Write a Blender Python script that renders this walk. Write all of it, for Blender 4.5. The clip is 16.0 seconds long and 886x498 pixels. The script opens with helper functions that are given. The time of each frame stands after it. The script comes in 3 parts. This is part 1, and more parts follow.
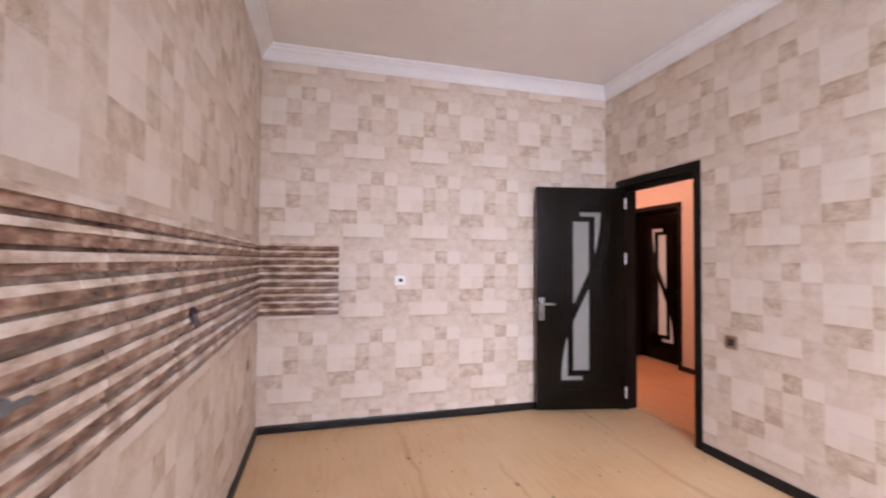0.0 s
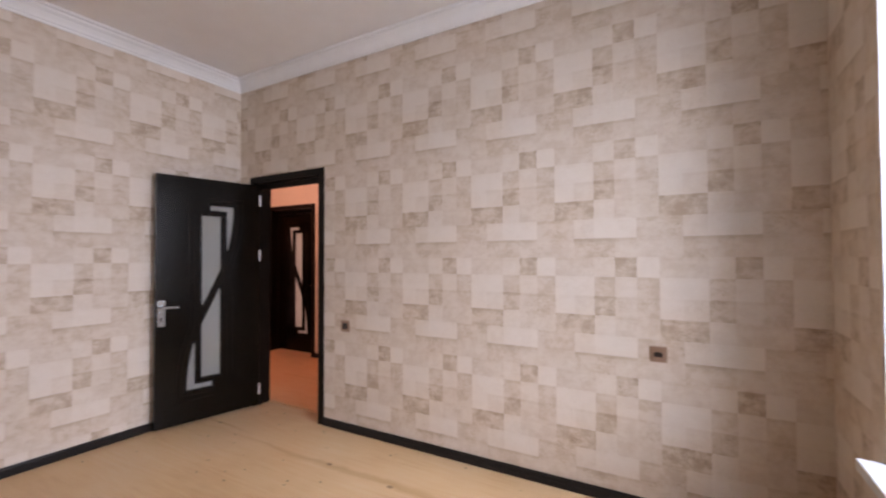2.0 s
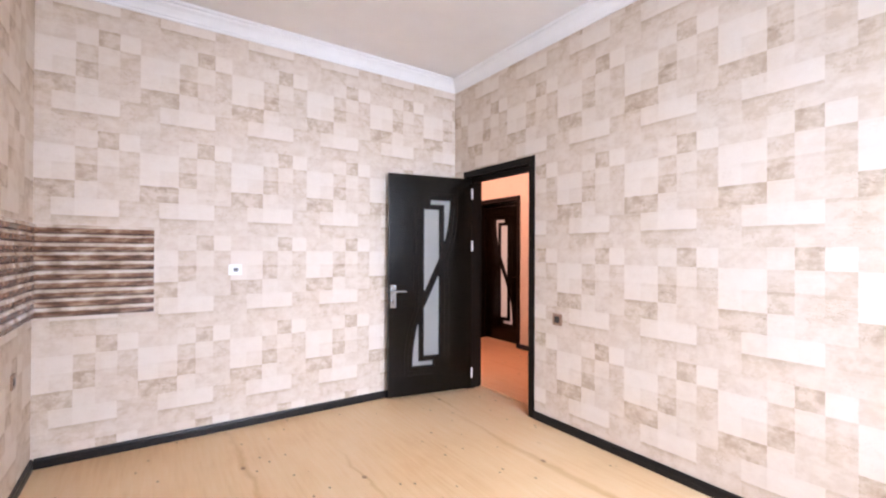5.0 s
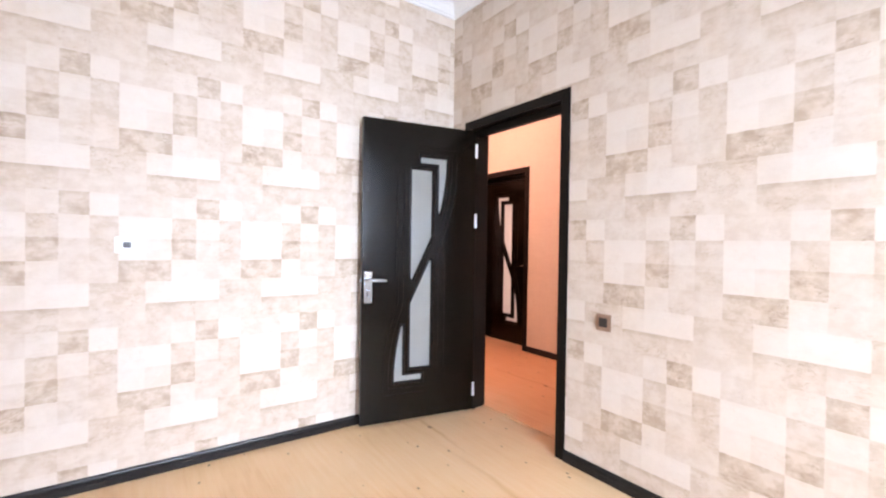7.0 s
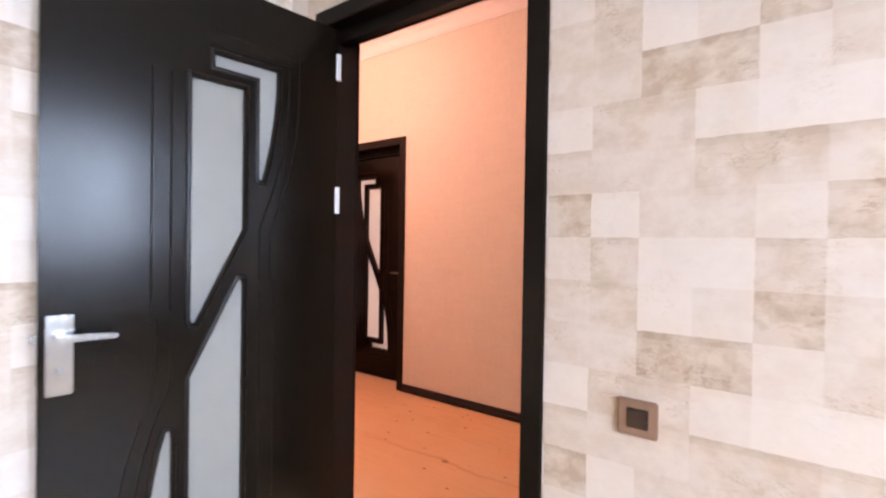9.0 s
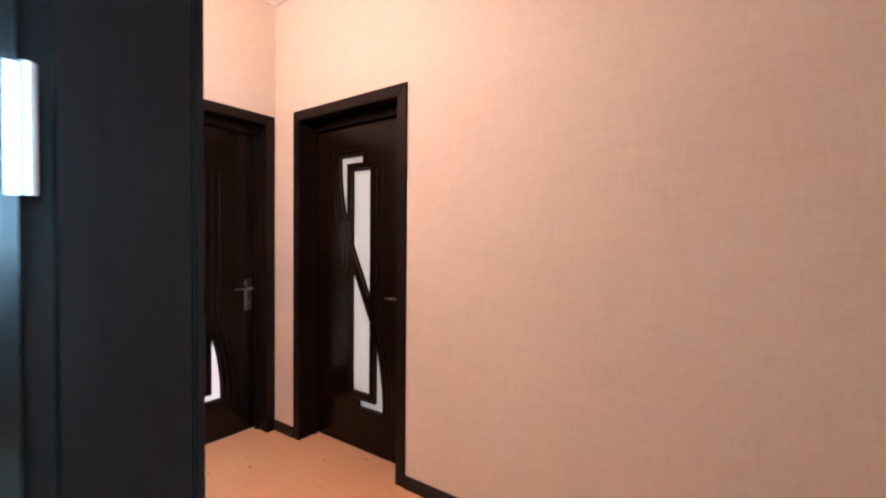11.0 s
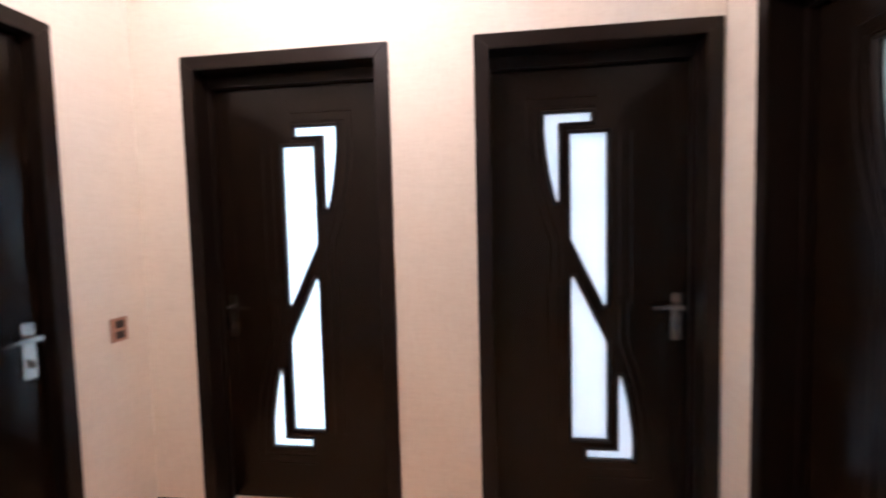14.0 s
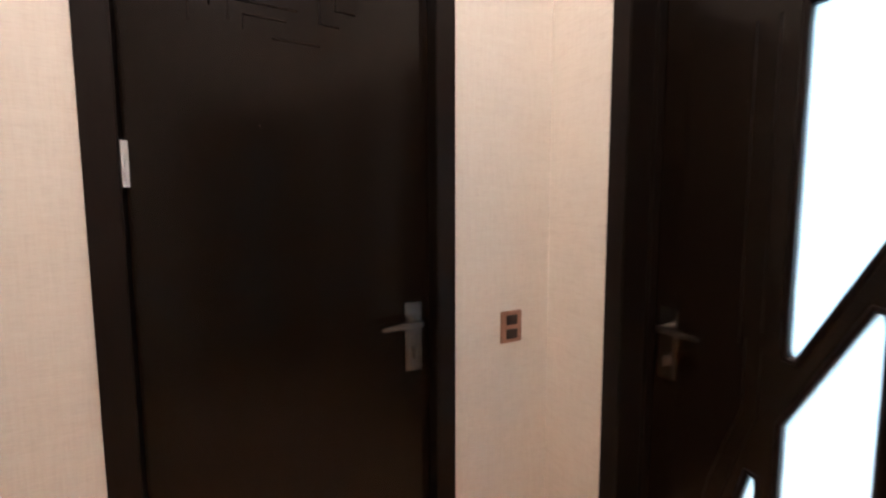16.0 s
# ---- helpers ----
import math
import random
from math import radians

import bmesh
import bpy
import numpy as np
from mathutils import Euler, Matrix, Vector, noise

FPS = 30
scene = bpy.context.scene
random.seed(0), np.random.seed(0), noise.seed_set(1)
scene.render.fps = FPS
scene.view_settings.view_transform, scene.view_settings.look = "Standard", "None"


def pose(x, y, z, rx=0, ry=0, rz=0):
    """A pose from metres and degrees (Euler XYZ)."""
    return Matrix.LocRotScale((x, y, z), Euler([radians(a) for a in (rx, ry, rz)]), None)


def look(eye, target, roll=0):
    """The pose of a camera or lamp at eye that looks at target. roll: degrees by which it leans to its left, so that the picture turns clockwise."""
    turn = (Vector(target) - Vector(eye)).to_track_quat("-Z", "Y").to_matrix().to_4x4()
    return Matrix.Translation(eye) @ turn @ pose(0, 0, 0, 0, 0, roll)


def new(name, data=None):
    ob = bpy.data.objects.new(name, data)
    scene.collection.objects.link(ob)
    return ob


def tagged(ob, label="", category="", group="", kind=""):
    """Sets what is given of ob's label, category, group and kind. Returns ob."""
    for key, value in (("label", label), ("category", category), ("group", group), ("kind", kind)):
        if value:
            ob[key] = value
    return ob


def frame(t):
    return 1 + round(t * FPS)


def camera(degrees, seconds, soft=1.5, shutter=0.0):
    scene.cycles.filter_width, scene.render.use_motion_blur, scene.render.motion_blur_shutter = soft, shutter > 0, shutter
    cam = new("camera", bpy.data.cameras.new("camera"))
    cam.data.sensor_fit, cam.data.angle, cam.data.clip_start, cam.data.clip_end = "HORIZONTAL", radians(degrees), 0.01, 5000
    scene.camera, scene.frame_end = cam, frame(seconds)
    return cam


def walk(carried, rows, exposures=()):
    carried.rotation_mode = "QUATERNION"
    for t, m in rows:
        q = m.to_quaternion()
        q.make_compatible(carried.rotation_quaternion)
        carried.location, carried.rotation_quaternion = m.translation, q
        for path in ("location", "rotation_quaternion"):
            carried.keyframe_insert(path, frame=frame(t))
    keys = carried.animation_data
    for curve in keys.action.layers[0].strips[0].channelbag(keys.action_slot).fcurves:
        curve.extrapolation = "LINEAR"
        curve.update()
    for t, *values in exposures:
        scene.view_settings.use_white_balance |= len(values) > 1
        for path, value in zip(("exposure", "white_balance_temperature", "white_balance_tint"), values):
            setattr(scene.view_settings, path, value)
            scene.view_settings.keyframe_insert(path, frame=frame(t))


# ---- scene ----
cam = camera(91.6, 16.0, soft=2.1, shutter=0.35)
PATH = [
    (0, (-0.06, -0.152, 1.347), (0.473, 1.775, 1.398), 0.4),
    (0.5, (-0.042, -0.173, 1.347), (0.854, 1.614, 1.398), 0.1),
    (1, (-0.028, -0.195, 1.345), (1.175, 1.402, 1.395), -0.1),
    (1.5, (-0.011, -0.224, 1.345), (1.494, 1.092, 1.392), -0.2),
    (2, (0.021, -0.257, 1.346), (1.749, 0.749, 1.386), -0.2),
    (2.5, (0.036, -0.285, 1.345), (1.875, 0.499, 1.379), -0.2),
    (3, (0.03, -0.282, 1.354), (1.898, 0.432, 1.378), -0.3),
    (3.5, (0.031, -0.274, 1.347), (1.857, 0.543, 1.374), -0.3),
    (4, (0.038, -0.271, 1.349), (1.566, 1.019, 1.376), -0.3),
    (4.5, (0.01, -0.202, 1.34), (1.133, 1.453, 1.362), 0.2),
    (7, (0.61, 0.808, 1.201), (1.771, 2.436, 1.178), 0.9),
    (7.5, (0.801, 1.113, 1.22), (2.14, 2.598, 1.191), 0.8),
    (8, (1.061, 1.385, 1.207), (2.436, 2.837, 1.19), 0.8),
    (8.5, (1.272, 1.688, 1.197), (2.778, 3.003, 1.182), 1.0),
    (9, (1.497, 1.955, 1.209), (3.143, 3.09, 1.189), 0.9),
    (9.5, (1.797, 2.164, 1.225), (3.468, 3.264, 1.197), 0.8),
    (12, (2.897, 3.097, 1.318), (4.325, 4.494, 1.221), -0.8),
    (12.5, (3.059, 3.188, 1.323), (4.037, 4.929, 1.209), -1.0),
    (13, (3.242, 3.252, 1.351), (3.761, 5.18, 1.223), -1.0),
    (13.5, (3.324, 3.41, 1.355), (3.565, 5.391, 1.222), -0.9),
    (14, (3.353, 3.585, 1.331), (3.111, 5.567, 1.215), -1.4),
    (14.5, (3.371, 3.781, 1.34), (2.366, 5.506, 1.212), -0.8),
    (15, (3.244, 3.948, 1.314), (1.802, 5.324, 1.145), -0.1),
    (15.5, (3.016, 4.139, 1.292), (1.453, 5.376, 1.136), 0.9),
    (16, (2.831, 4.411, 1.286), (1.073, 5.347, 1.105), -0.2),
]
EXPOSURES = [
    (0, 0.14, 9250, 68), (0.5, 0.46, 8850, 62), (1, 0.64, 8650, 58), (1.5, 0.1, 8950, 60), (2.2, -0.4, 9550, 62), (3, -0.6, 10050, 63), (3.5, -0.3, 9750, 65), (4.0, 0.1, 9050, 60),
    (4.5, 0.66, 8650, 58), (4.7, 0.68, 8550, 58), (6.8, 0.98, 8300, 53), (7.5, 0.9, 8300, 54), (9, 0.94, 8300, 54), (9.7, 1.0, 8300, 54),
    (11.8, 1.12, 4850, -2), (12.5, 1.65, 4680, -8), (13.5, 0.95, 4880, 1), (14, 1.02, 4860, 1), (14.5, 0.78, 4840, 1), (15, 0.95, 4880, -9), (16, 0.85, 4850, -7),
]
walk(cam, [(t, look(e, g, r)) for t, e, g, r in PATH], EXPOSURES)

# ---- world, daylight and lamps ----
world = bpy.data.worlds.new("world")
scene.world = world
world.use_nodes = True
wn = world.node_tree
sky = wn.nodes.new("ShaderNodeTexSky")
sky.sky_type, sky.sun_disc = "NISHITA", False
sky.sun_elevation, sky.sun_rotation = radians(48), radians(20)
wn.links.new(sky.outputs[0], wn.nodes["Background"].inputs[0])
wn.nodes["Background"].inputs[1].default_value = 0.12
sun = new("sun", bpy.data.lights.new("sun", "SUN"))
sun.data.energy, sun.data.angle, sun.data.color = 1.2, radians(12), (1.0, 0.95, 0.88)
sun.matrix_world = look((4, 12, 14), (0, 0, 0))


def daylight(name, at, to, sx, sy, watts, colour, spread=180):
    """An area lamp standing in a window opening for the light of the sky."""
    ob = new(name, bpy.data.lights.new(name, "AREA"))
    ob.data.shape, ob.data.size, ob.data.size_y = "RECTANGLE", sx, sy
    ob.data.energy, ob.data.color, ob.data.spread = watts, colour, radians(spread)
    ob.matrix_world = look(at, to)
    return ob


daylight("window_daylight", (0.9, -2.3, 2.1), (1.75, 2.5, 0.5), 2.2, 2.2, 325, (0.365, 0.745, 1.0), 155)
daylight("north_room_daylight", (2.4, 7.55, 1.35), (2.4, 5, 1.35), 1.4, 1.9, 110, (0.86, 0.95, 1.0))
daylight("side_room_daylight", (3.95, 7.55, 1.35), (3.95, 5, 1.35), 1.2, 1.9, 34, (1.0, 0.96, 1.0))
daylight("east_room_daylight", (6.4, 4.7, 1.35), (4, 4.7, 1.35), 1.2, 1.9, 15, (0.97, 1.0, 0.88))

# ---- plan, in metres ----
XL, XR, YB, YW, H = -0.555, 2.607, 3.495, -0.80, 3.04
HW, HE, HN, HS, HH = 2.767, 4.25, 5.405, 1.4, 2.95
AW, AS = 1.722, 3.62
TOP, ARCH, FZ, FH = 2.10, 0.062, -0.022, -0.011

# ---- materials ----


class Nodes:
    def __init__(self, name):
        self.mat = bpy.data.materials.new(name)
        self.mat.use_nodes = True
        self.tree = self.mat.node_tree
        self.bsdf = self.tree.nodes["Principled BSDF"]

    def put(self, socket, value):
        if hasattr(value, "is_output"):
            self.tree.links.new(value, socket)
        else:
            socket.default_value = value

    def node(self, kind, inputs=(), **props):
        n = self.tree.nodes.new(kind)
        for k, v in props.items():
            setattr(n, k, v)
        for k, v in dict(inputs).items():
            self.put(n.inputs[k], v)
        return n

    def math(self, op, a, b=0.0):
        return self.node("ShaderNodeMath", {0: a, 1: b}, operation=op).outputs[0]

    def ramp(self, fac, stops, mode="LINEAR"):
        n = self.node("ShaderNodeValToRGB", {"Fac": fac})
        n.color_ramp.interpolation = mode
        el = n.color_ramp.elements
        while len(el) < len(stops):
            el.new(1.0)
        for e, (p, c) in zip(el, stops):
            e.position, e.color = p, (*c, 1.0)
        return n.outputs[0]

    def mix(self, fac, a, b, blend="MIX"):
        n = self.node("ShaderNodeMix", data_type="RGBA", blend_type=blend)
        for s, v in ((n.inputs[0], fac), (n.inputs[6], a), (n.inputs[7], b)):
            self.put(s, (*v, 1.0) if isinstance(v, tuple) and len(v) == 3 else v)
        return n.outputs[2]

    def place(self, scale=(1, 1, 1), offset=(0, 0, 0)):
        tc = self.node("ShaderNodeTexCoord")
        return self.node("ShaderNodeMapping", {0: tc.outputs["Object"], "Scale": scale, "Location": offset}).outputs[0]

    def noise(self, scale, detail=4.0, stretch=(1, 1, 1), rough=0.55, offset=(0, 0, 0)):
        return self.node("ShaderNodeTexNoise", {"Vector": self.place(stretch, offset), "Scale": scale, "Detail": detail, "Roughness": rough}).outputs["Fac"]

    def bump(self, height, strength=0.3, distance=0.002):
        self.put(self.bsdf.inputs["Normal"], self.node("ShaderNodeBump", {"Height": height, "Strength": strength, "Distance": distance}).outputs[0])

    def done(self, colour, rough=0.5, metal=0.0, spec=0.5):
        if isinstance(colour, tuple):
            colour = (*colour, 1.0)
        self.put(self.bsdf.inputs["Base Color"], colour)
        self.put(self.bsdf.inputs["Roughness"], rough)
        self.bsdf.inputs["Metallic"].default_value = metal
        self.bsdf.inputs["Specular IOR Level"].default_value = spec
        return self.mat


# one repeat of the paper's print, five squares by six; 0 darkest, 1 white
PRINT = ["WBBLD", "MWWML", "MWLDB", "BDDLB", "MMLWW", "BBMMB"]
LEVEL = {"W": 0.87, "L": 0.80, "B": 0.715, "M": 0.635, "D": 0.50}


def wallpaper(name, axis, sign, u0, v0):
    """Paper printed with stone squares: u along the wall to the viewer's right, v down, from the corner of a white square."""
    n = Nodes(name)
    tc = n.node("ShaderNodeTexCoord")
    sep = n.node("ShaderNodeSeparateXYZ", {0: tc.outputs["Object"]})
    wob = n.math("MULTIPLY", n.math("SUBTRACT", n.noise(40, 2), 0.5), 0.05)
    u = n.math("MULTIPLY", n.math("SUBTRACT", n.math("MULTIPLY", sep.outputs[axis], sign), u0), 5 / 0.563)
    v = n.math("MULTIPLY", n.math("SUBTRACT", v0, sep.outputs[2]), 6 / 0.663)
    u, v = n.math("ADD", u, wob), n.math("ADD", v, wob)
    col = n.math("FLOOR", n.math("FLOORED_MODULO", u, 5.0))
    row = n.math("FLOOR", n.math("FLOORED_MODULO", v, 6.0))
    idx = n.math("ADD", n.math("MULTIPLY", row, 5.0), col)
    stops = [(i / 30, (LEVEL[c],) * 3) for i, c in enumerate("".join(PRINT))]
    level = n.ramp(n.math("DIVIDE", n.math("ADD", idx, 0.5), 30.0), stops, "CONSTANT")
    stain = n.noise(14, 5, (1, 1, 1.2), 0.62)
    blot = n.ramp(stain, [(0.38, (0, 0, 0)), (0.60, (1, 1, 1))])
    weight = n.math("MULTIPLY", n.math("POWER", n.math("SUBTRACT", 1.0, level), 1.5), 0.95)
    tone = n.math("ADD", level, n.math("MULTIPLY", n.math("SUBTRACT", blot, 0.52), weight))
    vein = n.math("MULTIPLY", n.math("SUBTRACT", n.noise(70, 3, (1, 1, 1.3)), 0.5), 0.09)
    tone = n.math("ADD", tone, vein)
    # thin cracks here and there in the stone print
    crack = n.math("ABSOLUTE", n.math("SUBTRACT", n.noise(11, 5, (1, 1, 2.2), 0.7, (3, 5, 1)), 0.5))
    crack = n.ramp(crack, [(0.0, (1, 1, 1)), (0.012, (0, 0, 0))])
    where = n.ramp(n.noise(7, 2, (1, 1, 1), 0.5, (9, 2, 4)), [(0.52, (0, 0, 0)), (0.60, (1, 1, 1))])
    crack = n.math("MULTIPLY", n.math("MULTIPLY", crack, where), n.math("MULTIPLY", n.math("SUBTRACT", 1.05, level), 0.9))
    tone = n.math("SUBTRACT", tone, crack)
    # a dark lower lip in each square, as the print shows
    fv = n.math("FRACT", v)
    lip = n.math("MULTIPLY", n.math("GREATER_THAN", n.math("SUBTRACT", 0.16, fv), 0.0), n.math("MULTIPLY", n.math("SUBTRACT", 1.0, level), 0.16))
    tone = n.math("SUBTRACT", tone, lip)
    # the printed dark edge under the long light block
    under = n.math("MULTIPLY", n.math("GREATER_THAN", row, 4.5), n.math("GREATER_THAN", col, 1.5))
    under = n.math("MULTIPLY", under, n.math("MAXIMUM", n.math("SUBTRACT", 0.42, fv), 0.0))
    tone = n.math("SUBTRACT", tone, n.math("MULTIPLY", under, 0.34))
    colour = n.ramp(tone, [(0.0, (0.25, 0.145, 0.088)), (0.3, (0.44, 0.29, 0.195)), (0.6, (0.61, 0.45, 0.345)), (1.0, (0.79, 0.675, 0.59))])
    colour = n.mix(n.math("MULTIPLY", n.noise(3.5, 3, (1, 1, 1), 0.5, (1, 7, 3)), 0.22), colour, (0.61, 0.475, 0.365))
    n.bump(n.math("ADD", n.noise(220, 3), n.math("MULTIPLY", tone, 0.6)), 0.25, 0.0012)
    return n.done(colour, 0.55, spec=0.4)


PAPER_EAST = wallpaper("stone_print_paper_east", 1, -1.0, -0.578, 1.344)
PAPER_NORTH = wallpaper("stone_print_paper_north", 0, 1.0, 0.99, 1.425)
PAPER_WEST = wallpaper("stone_print_paper_west", 1, 1.0, 0.35, 1.40)
PAPER_SOUTH = wallpaper("stone_print_paper_south", 0, -1.0, 0.12, 1.344)


def linen(name):
    n = Nodes(name)
    warp = n.noise(170, 3, (1, 1, 0.07), 0.7)
    weft = n.noise(300, 2, (0.12, 0.12, 1), 0.6)
    patch = n.noise(2.2, 3)
    slub = n.noise(60, 3, (0.12, 0.12, 1), 0.7)
    thread = n.math("ADD", n.math("MULTIPLY", n.math("ADD", warp, weft), 0.32), n.math("ADD", n.math("MULTIPLY", slub, 0.24), n.math("MULTIPLY", patch, 0.12)))
    colour = n.ramp(thread, [(0.32, (0.625, 0.56, 0.475)), (0.52, (0.715, 0.655, 0.565)), (0.70, (0.765, 0.715, 0.63))])
    n.bump(thread, 0.45, 0.002)
    return n.done(colour, 0.6, spec=0.3)


LINEN = linen("beige_linen_paper")


def plain(name, colour, rough=0.5, metal=0.0, vary=0.08, scale=25, bump=0.1, spec=0.5, stretch=(1, 1, 1)):
    n = Nodes(name)
    a = n.noise(scale, 4, stretch)
    b = n.noise(scale * 0.13, 3)
    f = n.math("ADD", n.math("MULTIPLY", a, 0.5), n.math("MULTIPLY", b, 0.5))
    lo = tuple(max(0.0, c * (1 - vary)) for c in colour)
    hi = tuple(min(1.0, c * (1 + vary)) for c in colour)
    c = n.ramp(f, [(0.35, lo), (0.65, hi)])
    r = n.math("ADD", rough, n.math("MULTIPLY", n.math("SUBTRACT", f, 0.5), 0.10))
    if bump:
        n.bump(n.noise(scale * 6, 3, stretch), bump, 0.001)
    return n.done(c, r, metal, spec)


CEILING = plain("white_ceiling_paint", (0.82, 0.77, 0.73), 0.75, vary=0.03, scale=6, bump=0.15)
PLASTER = plain("white_moulded_plaster", (0.82, 0.80, 0.78), 0.6, vary=0.03, scale=12)
REVEAL = plain("white_reveal_paint", (0.68, 0.68, 0.68), 0.6, vary=0.05, scale=9)
PVC = plain("white_pvc", (0.82, 0.83, 0.83), 0.3, vary=0.02, scale=30, bump=0.02)
SILL = plain("white_sill_laminate", (0.66, 0.66, 0.66), 0.35, vary=0.07, scale=14, bump=0.03)
WENGE = plain("wenge_lacquer", (0.0065, 0.0038, 0.0022), 0.195, vary=0.10, scale=16, bump=0.0, spec=0.17, stretch=(14, 14, 0.7))
TRIM = plain("wenge_trim_film", (0.0085, 0.005, 0.0034), 0.38, vary=0.25, scale=18, bump=0.03, spec=0.16, stretch=(10, 10, 0.8))
BASE = plain("dark_plastic_skirting", (0.016, 0.012, 0.011), 0.38, vary=0.25, scale=20, bump=0.08, spec=0.25)
STEEL = plain("brushed_nickel", (0.33, 0.305, 0.285), 0.22, 1.0, vary=0.06, scale=60, bump=0.03)
HINGE_STEEL = plain("bright_zinc_steel", (0.78, 0.77, 0.75), 0.42, 0.6, vary=0.05, scale=60, bump=0.03)
BRONZE = plain("rose_bronze_plastic", (0.36, 0.20, 0.135), 0.35, 0.35, vary=0.1, scale=40, bump=0.03)
BLACK = plain("dark_brown_plastic", (0.03, 0.016, 0.012), 0.3, vary=0.2, scale=40, bump=0.03)
WHITE_PLASTIC = plain("white_socket_plastic", (0.80, 0.79, 0.76), 0.35, vary=0.02, scale=40, bump=0.02)
GREY_PIPE = plain("grey_pipe_plastic", (0.13, 0.13, 0.135), 0.4, vary=0.15, scale=40, bump=0.03)
GASKET = plain("dark_teal_gasket", (0.03, 0.075, 0.08), 0.5, vary=0.1, bump=0.02)
CAST = plain("hidden_room_paint", (0.75, 0.73, 0.70), 0.7, vary=0.04, scale=8)


def frosted():
    n = Nodes("frosted_glass")
    t = n.tree
    tr = n.node("ShaderNodeBsdfTranslucent", {"Color": (0.92, 0.94, 0.95, 1)})
    base = n.done((0.50, 0.49, 0.44), 0.28, spec=0.4)
    m = n.node("ShaderNodeMixShader", {0: 0.62})
    t.links.new(n.bsdf.outputs[0], m.inputs[1])
    t.links.new(tr.outputs[0], m.inputs[2])
    t.links.new(m.outputs[0], t.nodes["Material Output"].inputs[0])
    n.bump(n.noise(400, 2), 0.15, 0.0005)
    return base


FROST = frosted()


def clear_glass():
    n = Nodes("window_glass")
    n.bsdf.inputs["Transmission Weight"].default_value = 1.0
    n.bsdf.inputs["IOR"].default_value = 1.45
    return n.done((0.96, 1.0, 0.99), 0.0)


GLASS = clear_glass()


def pine():
    n = Nodes("pine_print_floor")
    long = n.noise(9, 5, (4.5, 0.32, 1), 0.6)
    fine = n.noise(60, 4, (5, 0.25, 1), 0.6)
    cloud = n.noise(1.6, 3)
    f = n.math("ADD", n.math("MULTIPLY", long, 0.42), n.math("ADD", n.math("MULTIPLY", fine, 0.08), n.math("MULTIPLY", cloud, 0.5)))
    c = n.ramp(f, [(0.30, (0.68, 0.345, 0.17)), (0.48, (0.765, 0.445, 0.24)), (0.70, (0.80, 0.51, 0.315))])
    vor = n.node("ShaderNodeTexVoronoi", {"Vector": n.place((1.0, 0.55, 1)), "Scale": 2.6, "Randomness": 1.0})
    knot = n.ramp(vor.outputs["Distance"], [(0.025, (1, 1, 1)), (0.075, (0, 0, 0))])
    keep = n.math("GREATER_THAN", n.node("ShaderNodeSeparateColor", {0: vor.outputs["Color"]}).outputs[0], 0.45)
    c = n.mix(n.math("MULTIPLY", n.math("MULTIPLY", knot, keep), 0.75), c, (0.24, 0.09, 0.03))
    vor = n.node("ShaderNodeTexVoronoi", {"Vector": n.place((1.0, 0.7, 1), (4, 2, 0)), "Scale": 6.0, "Randomness": 1.0})
    knot = n.ramp(vor.outputs["Distance"], [(0.02, (1, 1, 1)), (0.055, (0, 0, 0))])
    keep = n.math("GREATER_THAN", n.node("ShaderNodeSeparateColor", {0: vor.outputs["Color"]}).outputs[1], 0.55)
    c = n.mix(n.math("MULTIPLY", n.math("MULTIPLY", knot, keep), 0.8), c, (0.20, 0.085, 0.035))
    # the large knots and the resin streaks that run from them along the boards
    sep = n.node("ShaderNodeSeparateXYZ", {0: n.place()})
    wave = n.math("MULTIPLY", n.math("SUBTRACT", n.noise(2.5, 3), 0.5), 0.16)
    for kx, ky, reach, width in ((0.522, 2.807, 1.0, 0.028), (2.134, 1.851, 1.3, 0.030), (2.105, 1.329, 1.2, 0.034), (2.214, 3.178, 0.5, 0.02), (1.10, 2.30, 0.5, 0.015), (3.5, 3.3, 0.8, 0.02)):
        dx = n.math("SUBTRACT", n.math("ADD", sep.outputs[0], wave), kx)
        dy = n.math("SUBTRACT", sep.outputs[1], ky)
        side = n.math("ABSOLUTE", n.math("DIVIDE", dx, width))
        run = n.math("DIVIDE", n.math("ABSOLUTE", dy), reach)
        glow = n.math("MULTIPLY", n.math("MAXIMUM", n.math("SUBTRACT", 1.0, side), 0.0), n.math("MAXIMUM", n.math("SUBTRACT", 1.0, run), 0.0))
        c = n.mix(n.math("MULTIPLY", glow, 0.55), c, (0.50, 0.20, 0.06))
        dx = n.math("SUBTRACT", sep.outputs[0], kx)
        eye = n.math("SQRT", n.math("ADD", n.math("POWER", n.math("DIVIDE", dx, 0.017), 2.0), n.math("POWER", n.math("DIVIDE", dy, 0.026), 2.0)))
        c = n.mix(n.ramp(eye, [(0.55, (0.8, 0.8, 0.8)), (1.0, (0, 0, 0))]), c, (0.26, 0.085, 0.03))
    vor = n.node("ShaderNodeTexVoronoi", {"Vector": n.place((1.0, 0.6, 1), (7, 3, 0)), "Scale": 11.0, "Randomness": 1.0})
    dot = n.ramp(vor.outputs["Distance"], [(0.045, (1, 1, 1)), (0.09, (0, 0, 0))])
    keep = n.math("GREATER_THAN", n.node("ShaderNodeSeparateColor", {0: vor.outputs["Color"]}).outputs[2], 0.62)
    c = n.mix(n.math("MULTIPLY", n.math("MULTIPLY", dot, keep), 0.85), c, (0.13, 0.05, 0.02))
    dust = n.noise(90, 2)
